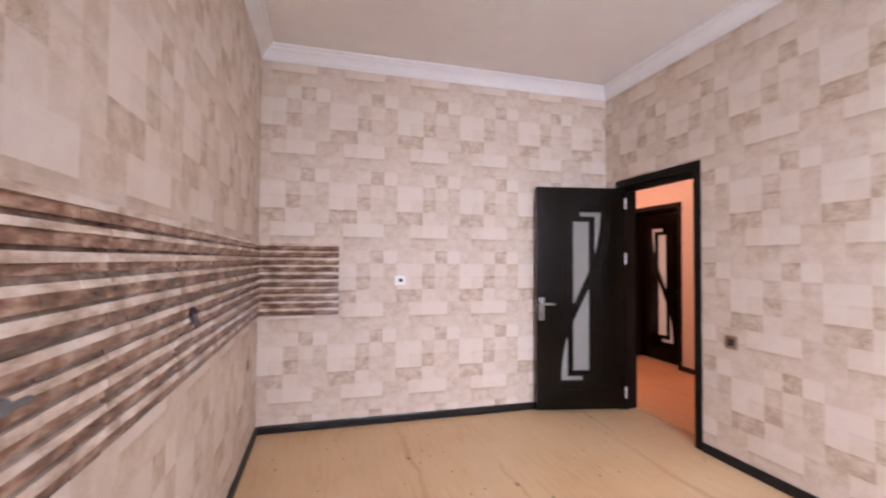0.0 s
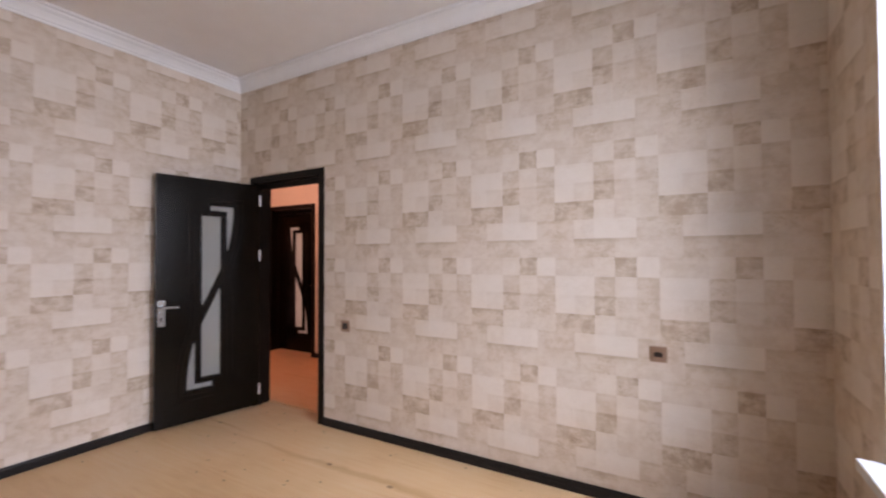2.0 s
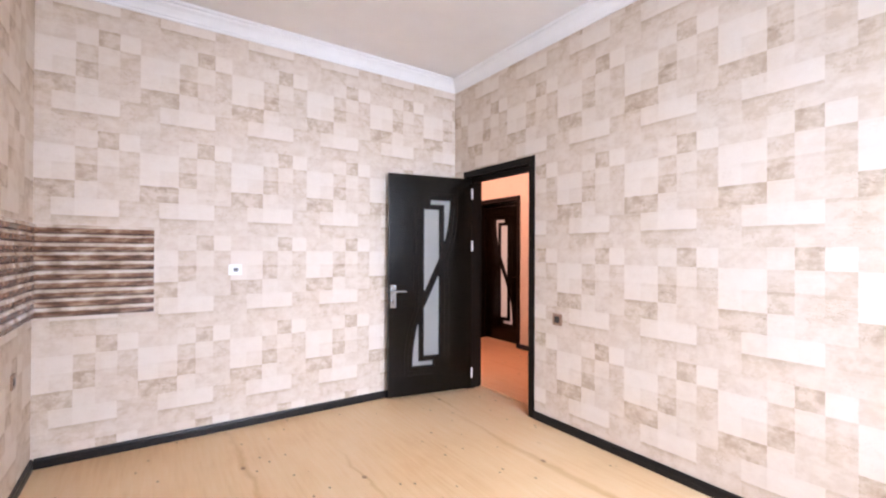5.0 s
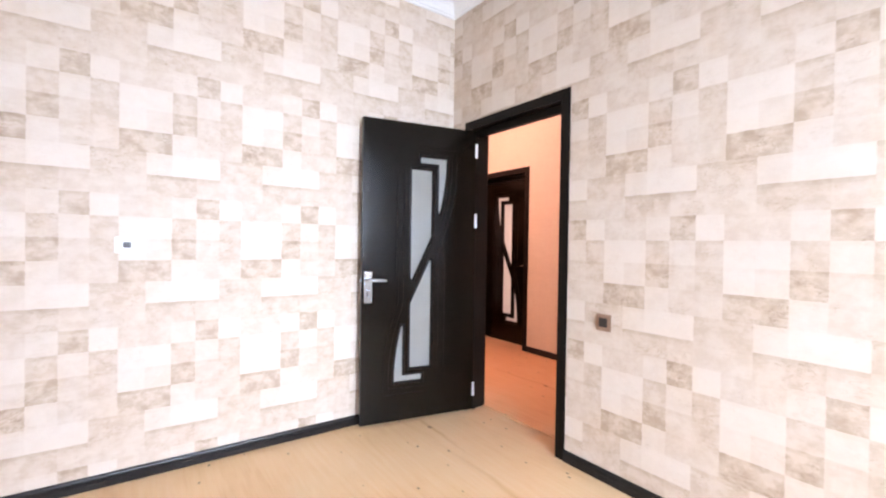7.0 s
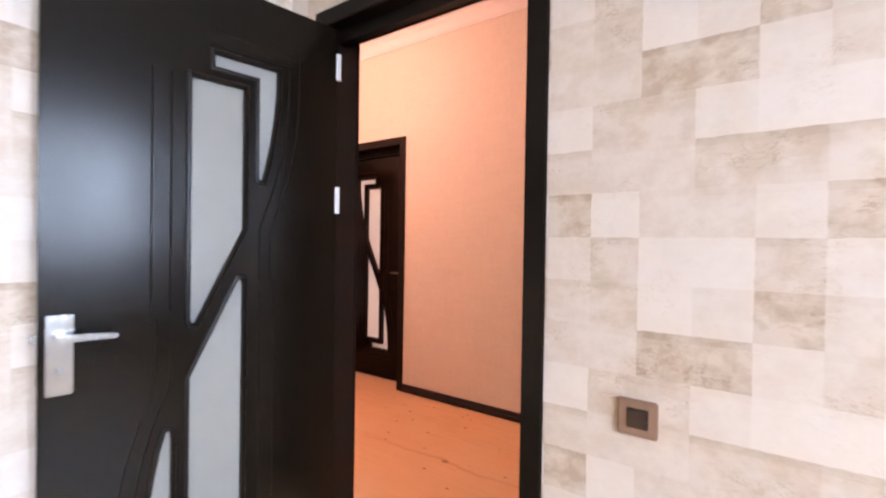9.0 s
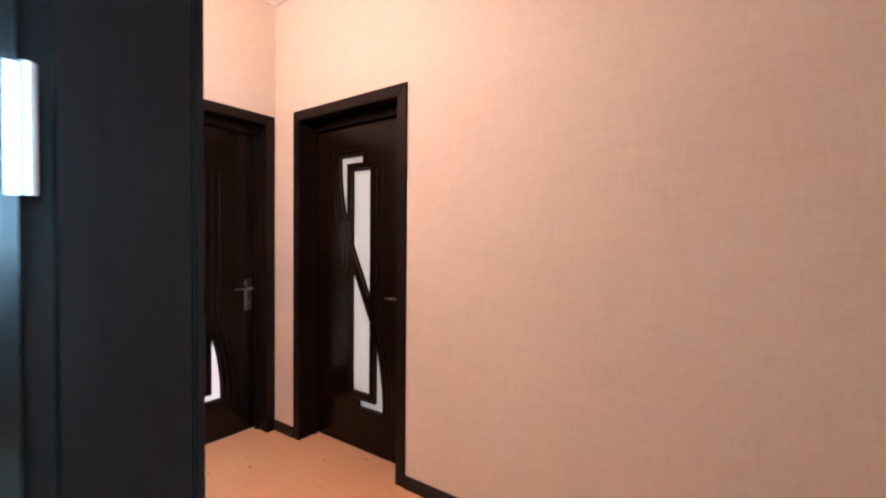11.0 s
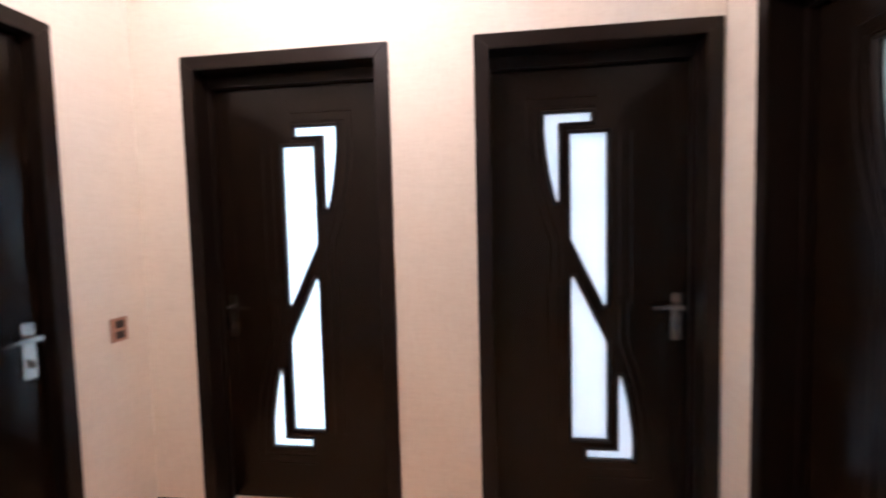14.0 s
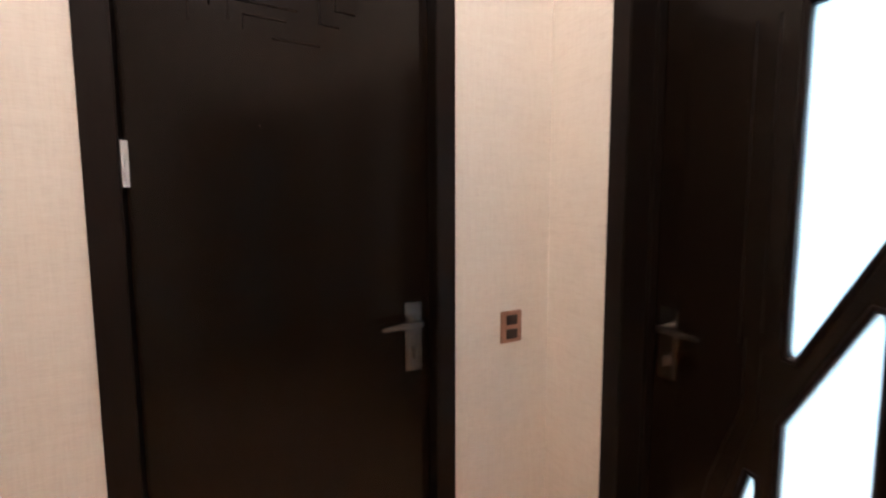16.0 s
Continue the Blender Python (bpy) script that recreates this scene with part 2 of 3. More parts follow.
    specks = n.ramp(dust, [(0.74, (0, 0, 0)), (0.77, (1, 1, 1))])
    c = n.mix(n.math("MULTIPLY", specks, 0.5), c, (0.20, 0.10, 0.05))
    n.bump(fine, 0.12, 0.0008)
    r = n.math("ADD", 0.30, n.math("MULTIPLY", cloud, 0.22))
    return n.done(c, r, spec=0.45)


PINE = pine()


def tile_glaze(name, lo, mid, hi, rough):
    n = Nodes(name)
    big = n.noise(6.5, 3, (1, 1, 3.0), 0.6)
    small = n.noise(38, 4, (1, 1, 3), 0.6)
    f = n.math("ADD", n.math("MULTIPLY", big, 0.84), n.math("MULTIPLY", small, 0.16))
    c = n.ramp(f, [(0.36, lo), (0.5, mid), (0.64, hi)])
    n.bump(small, 0.2, 0.001)
    return n.done(c, rough, spec=0.5)


TILE_DARK = tile_glaze("brown_slate_glaze", (0.085, 0.034, 0.018), (0.26, 0.108, 0.062), (0.52, 0.31, 0.21), 0.2)
TILE_LIGHT = tile_glaze("cream_slate_glaze", (0.36, 0.22, 0.15), (0.63, 0.455, 0.35), (0.75, 0.62, 0.52), 0.17)
# thin dark strips: shade between the stone courses, put into the glaze colour
TILE_SHADE = tile_glaze("shade_strip_glaze", (0.07, 0.034, 0.022), (0.16, 0.085, 0.058), (0.36, 0.23, 0.17), 0.25)

# ---- mesh helpers ----


def mesh_of(name, bm, *mats):
    bmesh.ops.recalc_face_normals(bm, faces=bm.faces)
    me = bpy.data.meshes.new(name)
    bm.to_mesh(me)
    bm.free()
    for m in mats:
        me.materials.append(m)
    return me


def part(name, bm, material, parent, label=""):
    ob = new(name, mesh_of(name, bm, material))
    ob.parent = parent
    return tagged(ob, label)


def empty(name, m):
    ob = new(name)
    ob.matrix_world = m
    ob.empty_display_size = 0.05
    return ob


def add_box(bm, a, b, bevel=0.0, mat=0):
    r = bmesh.ops.create_cube(bm, size=1.0)
    for v in r["verts"]:
        v.co = Vector([a[i] + (b[i] - a[i]) * (v.co[i] + 0.5) for i in range(3)])
    for f in {f for v in r["verts"] for f in v.link_faces}:
        f.material_index = mat
    if bevel:
        edges = list({e for v in r["verts"] for e in v.link_edges})
        bmesh.ops.bevel(bm, geom=edges, offset=bevel, segments=2, profile=0.5, affect="EDGES")
    return bm


def box(a, b, bevel=0.0):
    return add_box(bmesh.new(), a, b, bevel)


def cylinder(a, b, radius, segments=20, r2=None):
    bm = bmesh.new()
    a, b = Vector(a), Vector(b)
    m = Matrix.Translation((a + b) / 2) @ (b - a).to_track_quat("Z", "Y").to_matrix().to_4x4()
    bmesh.ops.create_cone(bm, cap_ends=True, segments=segments, radius1=radius, radius2=radius if r2 is None else r2, depth=(b - a).length, matrix=m)
    return bm


def prism(points, d0, d1, to):
    """Polygon points (u, v), drawn out from d0 to d1; to(u, v, d) gives the place."""
    bm = bmesh.new()
    lo = [bm.verts.new(to(u, v, d0)) for u, v in points]
    hi = [bm.verts.new(to(u, v, d1)) for u, v in points]
    bm.faces.new(lo)
    bm.faces.new(hi[::-1])
    n = len(points)
    for i in range(n):
        bm.faces.new((lo[i], hi[i], hi[(i + 1) % n], lo[(i + 1) % n]))
    return bm


def offset(points, d):
    """Polygon moved outwards by d (inwards if negative), with mitred corners; points run anticlockwise."""
    out, n = [], len(points)
    for i in range(n):
        p, q, r = (Vector(points[k % n]) for k in (i - 1, i, i + 1))
        e1, e2 = (q - p).normalized(), (r - q).normalized()
        n1, n2 = Vector((e1.y, -e1.x)), Vector((e2.y, -e2.x))
        k = min(1 / max(0.3, 1 + n1.dot(n2)), 2.2)
        out.append(tuple(q + (n1 + n2) * k * d))
    return out


def anticlockwise(points):
    area = sum(a[0] * b[1] - b[0] * a[1] for a, b in zip(points, points[1:] + points[:1]))
    return points if area > 0 else points[::-1]


def sweep_ring(points, profile, to):
    """A closed moulding: profile (out, depth) carried round the polygon."""
    bm = bmesh.new()
    rings = []
    for o, d in profile:
        rings.append([bm.verts.new(to(u, v, d)) for u, v in offset(points, o)])
    n, k = len(points), len(profile)
    for a in range(k):
        for i in range(n):
            b, j = (a + 1) % k, (i + 1) % n
            bm.faces.new((rings[a][i], rings[a][j], rings[b][j], rings[b][i]))
    return bm


def structure(name, me, label, category):
    return tagged(new(name, me), label, category, kind="structure")


# ---- floor, walls, ceilings ----


def wall(name, axis, p0, p1, a0, a1, z1, holes, mat0, mat1, label):
    """A wall between the planes p0 and p1 of an axis (0: x, 1: y), from a0 to a1, with openings (a, b, low, high); mat0 faces p0."""
    bm = bmesh.new()

    def piece(a, b, lo, hi):
        if b - a < 1e-4 or hi - lo < 1e-4:
            return
        lo = -0.1 if lo == 0 else lo
        c, d = ((p0, a, lo), (p1, b, hi)) if axis == 0 else ((a, p0, lo), (b, p1, hi))
        add_box(bm, c, d)

    at = a0
    for a, b, lo, hi in sorted(holes):
        piece(at, a, 0, z1)
        piece(a, b, 0, lo)
        piece(a, b, hi, z1)
        at = b
    piece(at, a1, 0, z1)
    me = mesh_of(name, bm, mat0, mat1, REVEAL)
    for f in me.polygons:
        k = f.center[axis]
        f.material_index = 0 if abs(k - p0) < 1e-3 else 1 if abs(k - p1) < 1e-3 else 2
    return structure(name, me, label, "wall")


# door openings as (from, to) over the outer edges of their casings
KD, D1, D2, D3, D4 = (2.384, 3.335), (1.970, 2.918), (3.277, 4.238), (4.238, 5.192), (4.186, 5.038)


def hole(d):
    return (d[0] + 0.035, d[1] - 0.035, 0.0, TOP - 0.035)


wall("wall_kitchen_west", 0, XL - 0.2, XL, YW - 0.4, YB + 0.15, H + 0.1, [], REVEAL, PAPER_WEST, "kitchen wall in stone-square wallpaper")
wall("wall_kitchen_north", 1, YB, AS, XL, XR, H + 0.1, [], PAPER_NORTH, LINEN, "kitchen wall in stone-square wallpaper")
wall("wall_kitchen_east", 0, XR, HW, YW - 0.4, AS, H + 0.1, [hole(KD)], PAPER_EAST, LINEN, "wall between kitchen and hall with a doorway")
WX0, WX1, WZ0, WZ1 = 0.35, 1.99, 0.64, 2.52
wall("wall_kitchen_south", 1, YW - 0.4, YW, XL, XR, H + 0.1, [(WX0, WX1, WZ0, WZ1)], REVEAL, PAPER_SOUTH, "papered outer wall with a window opening")
wall("wall_hall_east", 0, HE, HE + 0.18, HS - 0.2, HN + 0.2, H + 0.1, [hole(D3)], LINEN, CAST, "hall wall in beige linen wallpaper")
wall("wall_hall_north", 1, HN, HN + 0.2, AW - 0.2, HE, H + 0.1, [hole(D1), hole(D2)], LINEN, CAST, "hall end wall in beige linen wallpaper")
wall("wall_hall_west", 0, AW - 0.2, AW, AS, HN, H + 0.1, [hole(D4)], CAST, LINEN, "hall wall in beige linen wallpaper with a doorway")
# unseen south end, added at an assumed distance to close the hall
wall("wall_hall_south", 1, HS - 0.2, HS, HW, HE, H + 0.1, [], CAST, LINEN, "hall wall in beige linen wallpaper")

structure("ceiling_kitchen", mesh_of("ceiling_kitchen", box((XL, YW, H), (XR, YB, H + 0.1)), CEILING), "smooth white painted kitchen ceiling", "ceiling")
bm = box((HW, HS, HH), (HE, HN, HH + 0.1))
add_box(bm, (AW, AS, HH), (HW, HN, HH + 0.1))
structure("ceiling_hall", mesh_of("ceiling_hall", bm, CEILING), "smooth white painted hall ceiling", "ceiling")

# closed rooms behind the doors, each with a window to the sky
bm = bmesh.new()
add_box(bm, (1.3, HN + 0.2, H), (6.6, 7.7, H + 0.1))
add_box(bm, (1.1, HN + 0.2, 0), (1.3, 7.7, H + 0.1))
add_box(bm, (3.07, HN + 0.2, 0), (3.17, 7.7, H))
add_box(bm, (4.72, HN + 0.2, 0), (4.82, 7.7, H))
structure("wall_side_rooms", mesh_of("wall_side_rooms", bm, CAST), "plain white walls of the rooms behind the doors", "wall")
wall("wall_outer_north", 1, 7.6, 7.8, 1.1, 6.6, H + 0.1, [(1.7, 3.0, 0.4, 2.4), (3.35, 4.55, 0.4, 2.4)], CAST, REVEAL, "plain outer wall with two windows")
wall("wall_outer_east", 0, 6.45, 6.6, 3.4, 7.6, H + 0.1, [(4.1, 5.3, 0.4, 2.4)], CAST, REVEAL, "plain outer wall with a window")
bm = box((HE + 0.18, 3.4, 0), (6.45, 3.55, H))
add_box(bm, (HE + 0.18, HN + 0.02, 0), (6.45, HN + 0.2, H))
add_box(bm, (HE + 0.18, 3.4, H), (6.45, HN + 0.2, H + 0.1))
structure("wall_east_room", mesh_of("wall_east_room", bm, CAST), "plain white walls of the room behind the hall", "wall")
# unseen windowless box added behind door_4, which keeps the sky's light out
bm = box((0.4, AS + 0.1, 0), (0.5, HN, H))
add_box(bm, (0.4, AS, 0), (AW - 0.2, AS + 0.1, H))
add_box(bm, (0.4, HN, 0), (AW - 0.2, HN + 0.1, H))
add_box(bm, (0.4, AS, H), (AW - 0.2, HN + 0.1, H + 0.1))
structure("wall_behind_door_4", mesh_of("wall_behind_door_4", bm, CAST), "plain white unseen walls closed off behind the plain door", "wall")

# ground far outside the windows
n = Nodes("ground_asphalt")
gf = n.noise(0.4, 5)
GROUND = n.done(n.ramp(gf, [(0.3, (0.05, 0.05, 0.05)), (0.7, (0.11, 0.105, 0.10))]), 0.9)
bm = bmesh.new()
bmesh.ops.create_grid(bm, x_segments=2, y_segments=2, size=900)
for v in bm.verts:
    v.co.z = -3.2
structure("ground", mesh_of("ground", bm, GROUND), "grey open ground below the windows", "ground")

# cornices
COVE = [(0, -0.112), (0.012, -0.112), (0.014, -0.098), (0.022, -0.092), (0.030, -0.074), (0.046, -0.050), (0.066, -0.034), (0.070, -0.022), (0.092, -0.016), (0.096, -0.002), (0, -0.002)]


def cornice(name, loop, top):
    bm = sweep_ring(loop, [(-d, z) for d, z in COVE], lambda u, v, d: (u, v, top + d))
    return structure(name, mesh_of(name, bm, PLASTER), "white moulded plaster cornice under the ceiling", "cornice")


cornice("trim_cornice_kitchen", [(XL, YW), (XR, YW), (XR, YB), (XL, YB)], H)
cornice("trim_cornice_hall", [(HW, HS), (HE, HS), (HE, HN), (AW, HN), (AW, AS), (HW, AS)], HH)

# skirting boards
SKIRT = [(0, 0), (0.016, 0), (0.016, 0.030), (0.013, 0.034), (0.013, 0.050), (0.009, 0.060), (0.004, 0.064), (0, 0.064)]


def skirting(a, b):
    """From a to b along a wall that lies to the right of the way."""
    a, b = Vector(a), Vector(b)
    e = (b - a).normalized()
    w = Vector((-e.y, e.x))

    def to(u, v, d):
        p = a + e * d + w * u
        return (p.x, p.y, v + (FH if max(a.x, b.x) > HW - 0.01 or max(a.y, b.y) > AS - 0.01 else FZ))

    bm = prism(SKIRT, 0, (b - a).length, to)
    structure("baseboard", mesh_of("baseboard", bm, BASE), "dark brown plastic skirting board along the wall", "baseboard")


for a, b in [((XL, YB), (XL, YW)), ((XL, YW), (XR, YW)), ((XR, YW), (XR, KD[0])), ((XR, KD[1]), (XR, YB)), ((XR - 0.016, YB), (XL + 0.016, YB)),
             ((HE, HS), (HE, D3[0])), ((HE, D3[1]), (HE, HN)), ((D2[0], HN), (D1[1], HN)), ((D1[0], HN), (AW + 0.016, HN)),
             ((AW, HN), (AW, D4[1])), ((AW, D4[0]), (AW, AS)), ((AW, AS), (HW, AS)), ((HW, KD[0]), (HW, HS)), ((HW, AS), (HW, KD[1]))]:
    skirting(a, b)

# ---- doors ----


def casing(door, opening, to, depth, both=True):
    """Lining and architraves of a doorway; to(u, v, d): u along the wall, v up, d into the wall from its face."""
    a, b = opening
    w = ARCH
    for d0, d1, out in ((-0.012, 0.0, 1), (depth, depth + 0.012, -1)) if both else ((-0.012, 0.0, 1),):
        for name, pts in (("side_casing", [(a, FZ), (a + w, FZ), (a + w, TOP - w), (a, TOP)]), ("side_casing", [(b - w, FZ), (b, FZ), (b, TOP), (b - w, TOP - w)]),
                          ("head_casing", [(a, TOP), (a + w, TOP - w), (b - w, TOP - w), (b, TOP)])):
            bm = prism(pts, d0, d1, to)
            bmesh.ops.bevel(bm, geom=list(bm.edges), offset=0.003, segments=2, affect="EDGES")
            part(name, bm, TRIM, door)
    i, j = a + w - 0.004, b - w + 0.004
    for name, pts in (("side_lining", [(a + 0.036, FZ), (i, FZ), (i, TOP - w + 0.004), (a + 0.036, TOP - w + 0.004)]),
                      ("side_lining", [(j, FZ), (b - 0.036, FZ), (b - 0.036, TOP - w + 0.004), (j, TOP - w + 0.004)]),
                      ("head_lining", [(a + 0.036, TOP - w + 0.004), (b - 0.036, TOP - w + 0.004), (b - 0.036, TOP - 0.036), (a + 0.036, TOP - 0.036)])):
        part(name, prism(pts, 0.001, depth - 0.001, to), TRIM, door)
    return i, j


def stops(door, i, j, d0, d1, to):
    # head stop is deeper than the sides, to draw the shade band above the leaf
    for pts in ([(i, FZ), (i + 0.014, FZ), (i + 0.014, TOP - ARCH), (i, TOP - ARCH)], [(j - 0.014, FZ), (j, FZ), (j, TOP - ARCH), (j - 0.014, TOP - ARCH)],
                [(i + 0.014, TOP - ARCH - 0.05), (j - 0.014, TOP - ARCH - 0.05), (j - 0.014, TOP - ARCH), (i + 0.014, TOP - ARCH)]):
        part("door_stop", prism(pts, d0, d1, to), TRIM, door)


LOW_L = [(0.188, -0.76), (0.187, -0.68), (0.180, -0.60), (0.166, -0.50), (0.150, -0.42), (0.138, -0.376), (0.126, -0.378), (0.123, -0.40), (0.123, -0.717), (-0.015, -0.717), (-0.015, -0.76)]
LOW_G = [(0.078, -0.672), (0.078, -0.229), (-0.062, 0.066), (-0.074, 0.064), (-0.078, 0.050), (-0.078, -0.672)]
RISE = 0.016
UP_L = [(-u, -v + RISE) for u, v in LOW_L]
UP_G = [(-u, -v + (RISE if v < -0.6 else 0.0)) for u, v in LOW_G]
SHAPES = [UP_L, UP_G, LOW_L, LOW_G]
# fine routed lines that echo the panes
ECHO = [[(0.03, 0.80), (-0.225, 0.80), (-0.225, 0.66), (-0.215, 0.56), (-0.195, 0.45), (-0.165, 0.34), (-0.128, 0.23), (-0.128, 0.06)],
        [(0.03, 0.84), (-0.262, 0.84), (-0.262, 0.66), (-0.252, 0.55), (-0.232, 0.44), (-0.200, 0.33), (-0.163, 0.22), (-0.163, 0.04)],
        [(0.130, 0.69), (0.130, -0.02)], [(0.178, 0.69), (0.178, -0.06)]]
ECHO += [[(-u, -v) for u, v in line] for line in ECHO]


def ribbon(lines, w, d0, d1, to):
    """Thin raised lines on a leaf."""
    bm = bmesh.new()
    for line in lines:
        pts = [Vector(p) for p in line]
        rows = []
        for k, p in enumerate(pts):
            e = (pts[min(k + 1, len(pts) - 1)] - pts[max(k - 1, 0)]).normalized()
            s = Vector((-e.y, e.x)) * w
            rows.append([bm.verts.new(to(*(p + s), d0)), bm.verts.new(to(*p, d1)), bm.verts.new(to(*(p - s), d0))])
        for r, q in zip(rows, rows[1:]):
            bm.faces.new((r[0], r[1], q[1], q[0]))
            bm.faces.new((r[1], r[2], q[2], q[1]))
    return bm


def leaf_part(door, width, to, thick=0.04, glazed=True, low=0.0, high=2.0405):
    """A leaf round its middle: to(u, v, d), u towards the handle, d from the face that the camera sees."""
    mid = 1.021
    lo, hi = low - mid, high - mid

    def at(u, v, d):
        return to(u, mid + v, d)

    rim = [(-width / 2, lo), (width / 2, lo), (width / 2, hi), (-width / 2, hi)]
    bm = bmesh.new()
    outlines = [rim] + (SHAPES if glazed else [])
    for o in outlines:
        vs = [bm.verts.new((u, v, 0)) for u, v in o]
        for i in range(len(vs)):
            bm.edges.new((vs[i], vs[(i + 1) % len(vs)]))
    bmesh.ops.triangle_fill(bm, use_beauty=True, use_dissolve=False, edges=list(bm.edges), normal=(0, 0, 1))
    r = bmesh.ops.extrude_face_region(bm, geom=list(bm.faces))
    for e in r["geom"]:
        if isinstance(e, bmesh.types.BMVert):
            e.co.z = thick
    for v in bm.verts:
        v.co = Vector(at(*v.co))
    leaf = part("leaf", bm, WENGE, door, "dark wenge door leaf")
    if glazed:
        for o in SHAPES:
            o = anticlockwise(o)
            part("pane", prism(o, thick * 0.45, thick * 0.6, at), FROST, leaf, "frosted glass pane")
            part("glazing_bead", sweep_ring(o, [(-0.001, 0.014), (-0.001, -0.002), (0.004, -0.006), (0.011, -0.005), (0.014, 0.001), (0.014, 0.004)], at), TRIM, leaf)
            part("glazing_bead", sweep_ring(o, [(-0.001, thick - 0.014), (-0.001, thick + 0.002), (0.009, thick + 0.004), (0.014, thick - 0.001)], at), TRIM, leaf)
        part("routed_lines", ribbon(ECHO, 0.0026, 0.0003, -0.0010, at), TRIM, leaf)
    return leaf, at


def handle_part(leaf, u, to, side=-1):
    """A long plate with a lever that points to the hinges and a thumb turn below."""
    def flat(p, q):
        bm = box((0, 0, 0), (1, 1, 1))
        for v in bm.verts:
            v.co = Vector(to(p[0] + v.co.x * (q[0] - p[0]), p[1] + v.co.y * (q[1] - p[1]), p[2] + v.co.z * (q[2] - p[2])))
        bmesh.ops.bevel(bm, geom=list(bm.edges), offset=0.0025, segments=2, affect="EDGES")
        return bm

    plate = part("handle_plate", flat((u - 0.027, 0.808, 0.0), (u + 0.027, 1.014, -0.008)), STEEL, leaf, "brushed nickel handle plate")
    part("lever_neck", cylinder(to(u, 0.958, -0.008), to(u, 0.958, -0.05), 0.010), STEEL, plate)
    bm = prism([(u + 0.012, 0.948), (u + 0.014, 0.966), (u - 0.05, 0.968), (u - 0.112, 0.962), (u - 0.118, 0.955), (u - 0.11, 0.949), (u - 0.05, 0.950)], -0.040, -0.056, to)
    bmesh.ops.bevel(bm, geom=list(bm.edges), offset=0.003, segments=2, affect="EDGES")
    part("lever", bm, STEEL, plate)
    part("lock_rosette", cylinder(to(u, 0.862, -0.008), to(u, 0.862, -0.012), 0.013), STEEL, plate)
    part("thumb_turn", flat((u - 0.004, 0.846, -0.012), (u + 0.004, 0.878, -0.026)), STEEL, plate)


def hinge(parent, to, u, z, d):
    def leafplate(du):
        bm = box((0, 0, 0), (1, 1, 1))
        for v in bm.verts:
            v.co = Vector(to(u + du * v.co.x, z - 0.05 + 0.10 * v.co.y, d - 0.002 * v.co.z))
        return bm
    h = part("hinge", leafplate(0.013), HINGE_STEEL, parent, "bright steel hinge")
    part("hinge_pin", cylinder(to(u, z - 0.05, d - 0.004), to(u, z + 0.05, d - 0.004), 0.005, 12), HINGE_STEEL, h)


def hall_door(name, opening, to, depth, recess, flip, glazed, label):
    """A shut door; to(u, v, d), u along the wall to the viewer's right; flip: handle on the left."""
    door = tagged(new(name), label, "door", kind="structure")
    i, j = casing(door, opening, to, depth)
    width, mid = (j - i) - 0.006, (i + j) / 2
    k = -1 if flip else 1
    leaf, at = leaf_part(door, width, lambda u, v, d: to(mid + k * u, v, recess + d), glazed=glazed)
    uh = width / 2 - 0.055
    handle_part(leaf, uh, lambda u, v, d: to(mid + k * u, v, recess + d))
    if recess + 0.041 < depth:
        stops(door, i, j, recess - 0.03 if recess > 0.05 else recess + 0.042, recess - 0.002 if recess > 0.05 else recess + 0.07, to)
    return door, leaf, at, width


hall_door("door_1", D1, lambda u, v, d: (u, HN + d, v), 0.2, 0.12, True, True, "shut dark wenge door with bright frosted glass panes")
hall_door("door_2", D2, lambda u, v, d: (u, HN + d, v), 0.2, 0.12, False, True, "shut dark wenge door with white frosted glass panes")
hall_door("door_3", (-D3[1], -D3[0]), lambda u, v, d: (HE + d, -u, v), 0.18, 0.13, False, True, "shut dark wenge door with dim frosted glass panes")
d4, leaf4, at4, w4 = hall_door("door_4", D4, lambda u, v, d: (AW - d, u, v), 0.2, 0.045, False, False, "shut plain dark wenge door with routed lines")
part("routed_lines", ribbon([[(-0.23, 0.69), (-0.23, 0.845), (0.08, 0.845)], [(-0.187, 0.73), (-0.187, 0.80), (0.02, 0.80)],
                            [(-0.149, 0.705), (-0.149, 0.755), (0.005, 0.755)], [(-0.118, 0.69), (-0.118, 0.725), (-0.02, 0.725)],
                            [(-0.055, 0.68), (0.06, 0.68)], [(0.061, 0.95), (0.061, 0.735), (0.11, 0.735)],
                            [(0.10, 0.95), (0.10, 0.775), (0.152, 0.775)]],
                           0.0034, 0.0003, -0.0020, at4), TRIM, leaf4)
part("peephole", cylinder(at4(-0.09, 0.47, 0.002), at4(-0.09, 0.47, -0.002), 0.002, 10), STEEL, leaf4)
for z in (0.25, 1.387):
    hinge(leaf4, lambda u, v, d: at4(u, v - 1.021, d), -w4 / 2 - 0.004, z, 0.0)

# the kitchen door stands open, back against the wall
kd = tagged(new("door_5"), "open dark wenge kitchen door with frosted panes", "door", kind="structure")
i, j = casing(kd, KD, lambda u, v, d: (XR + d, u, v), HW - XR)
stops(kd, i, j, 0.045, 0.075, lambda u, v, d: (XR + d, u, v))
HINGE, FREE = Vector((2.622, 3.232)), Vector((1.806, 3.392))
along = (FREE - HINGE).normalized()
back = Vector((-along.y, along.x)) * -1
if back.y < 0:
    back = -back
LW = (FREE - HINGE).length


def swing(u, v, d):
    p = HINGE + along * (LW / 2 + u) + back * d
    return (p.x, p.y, v)


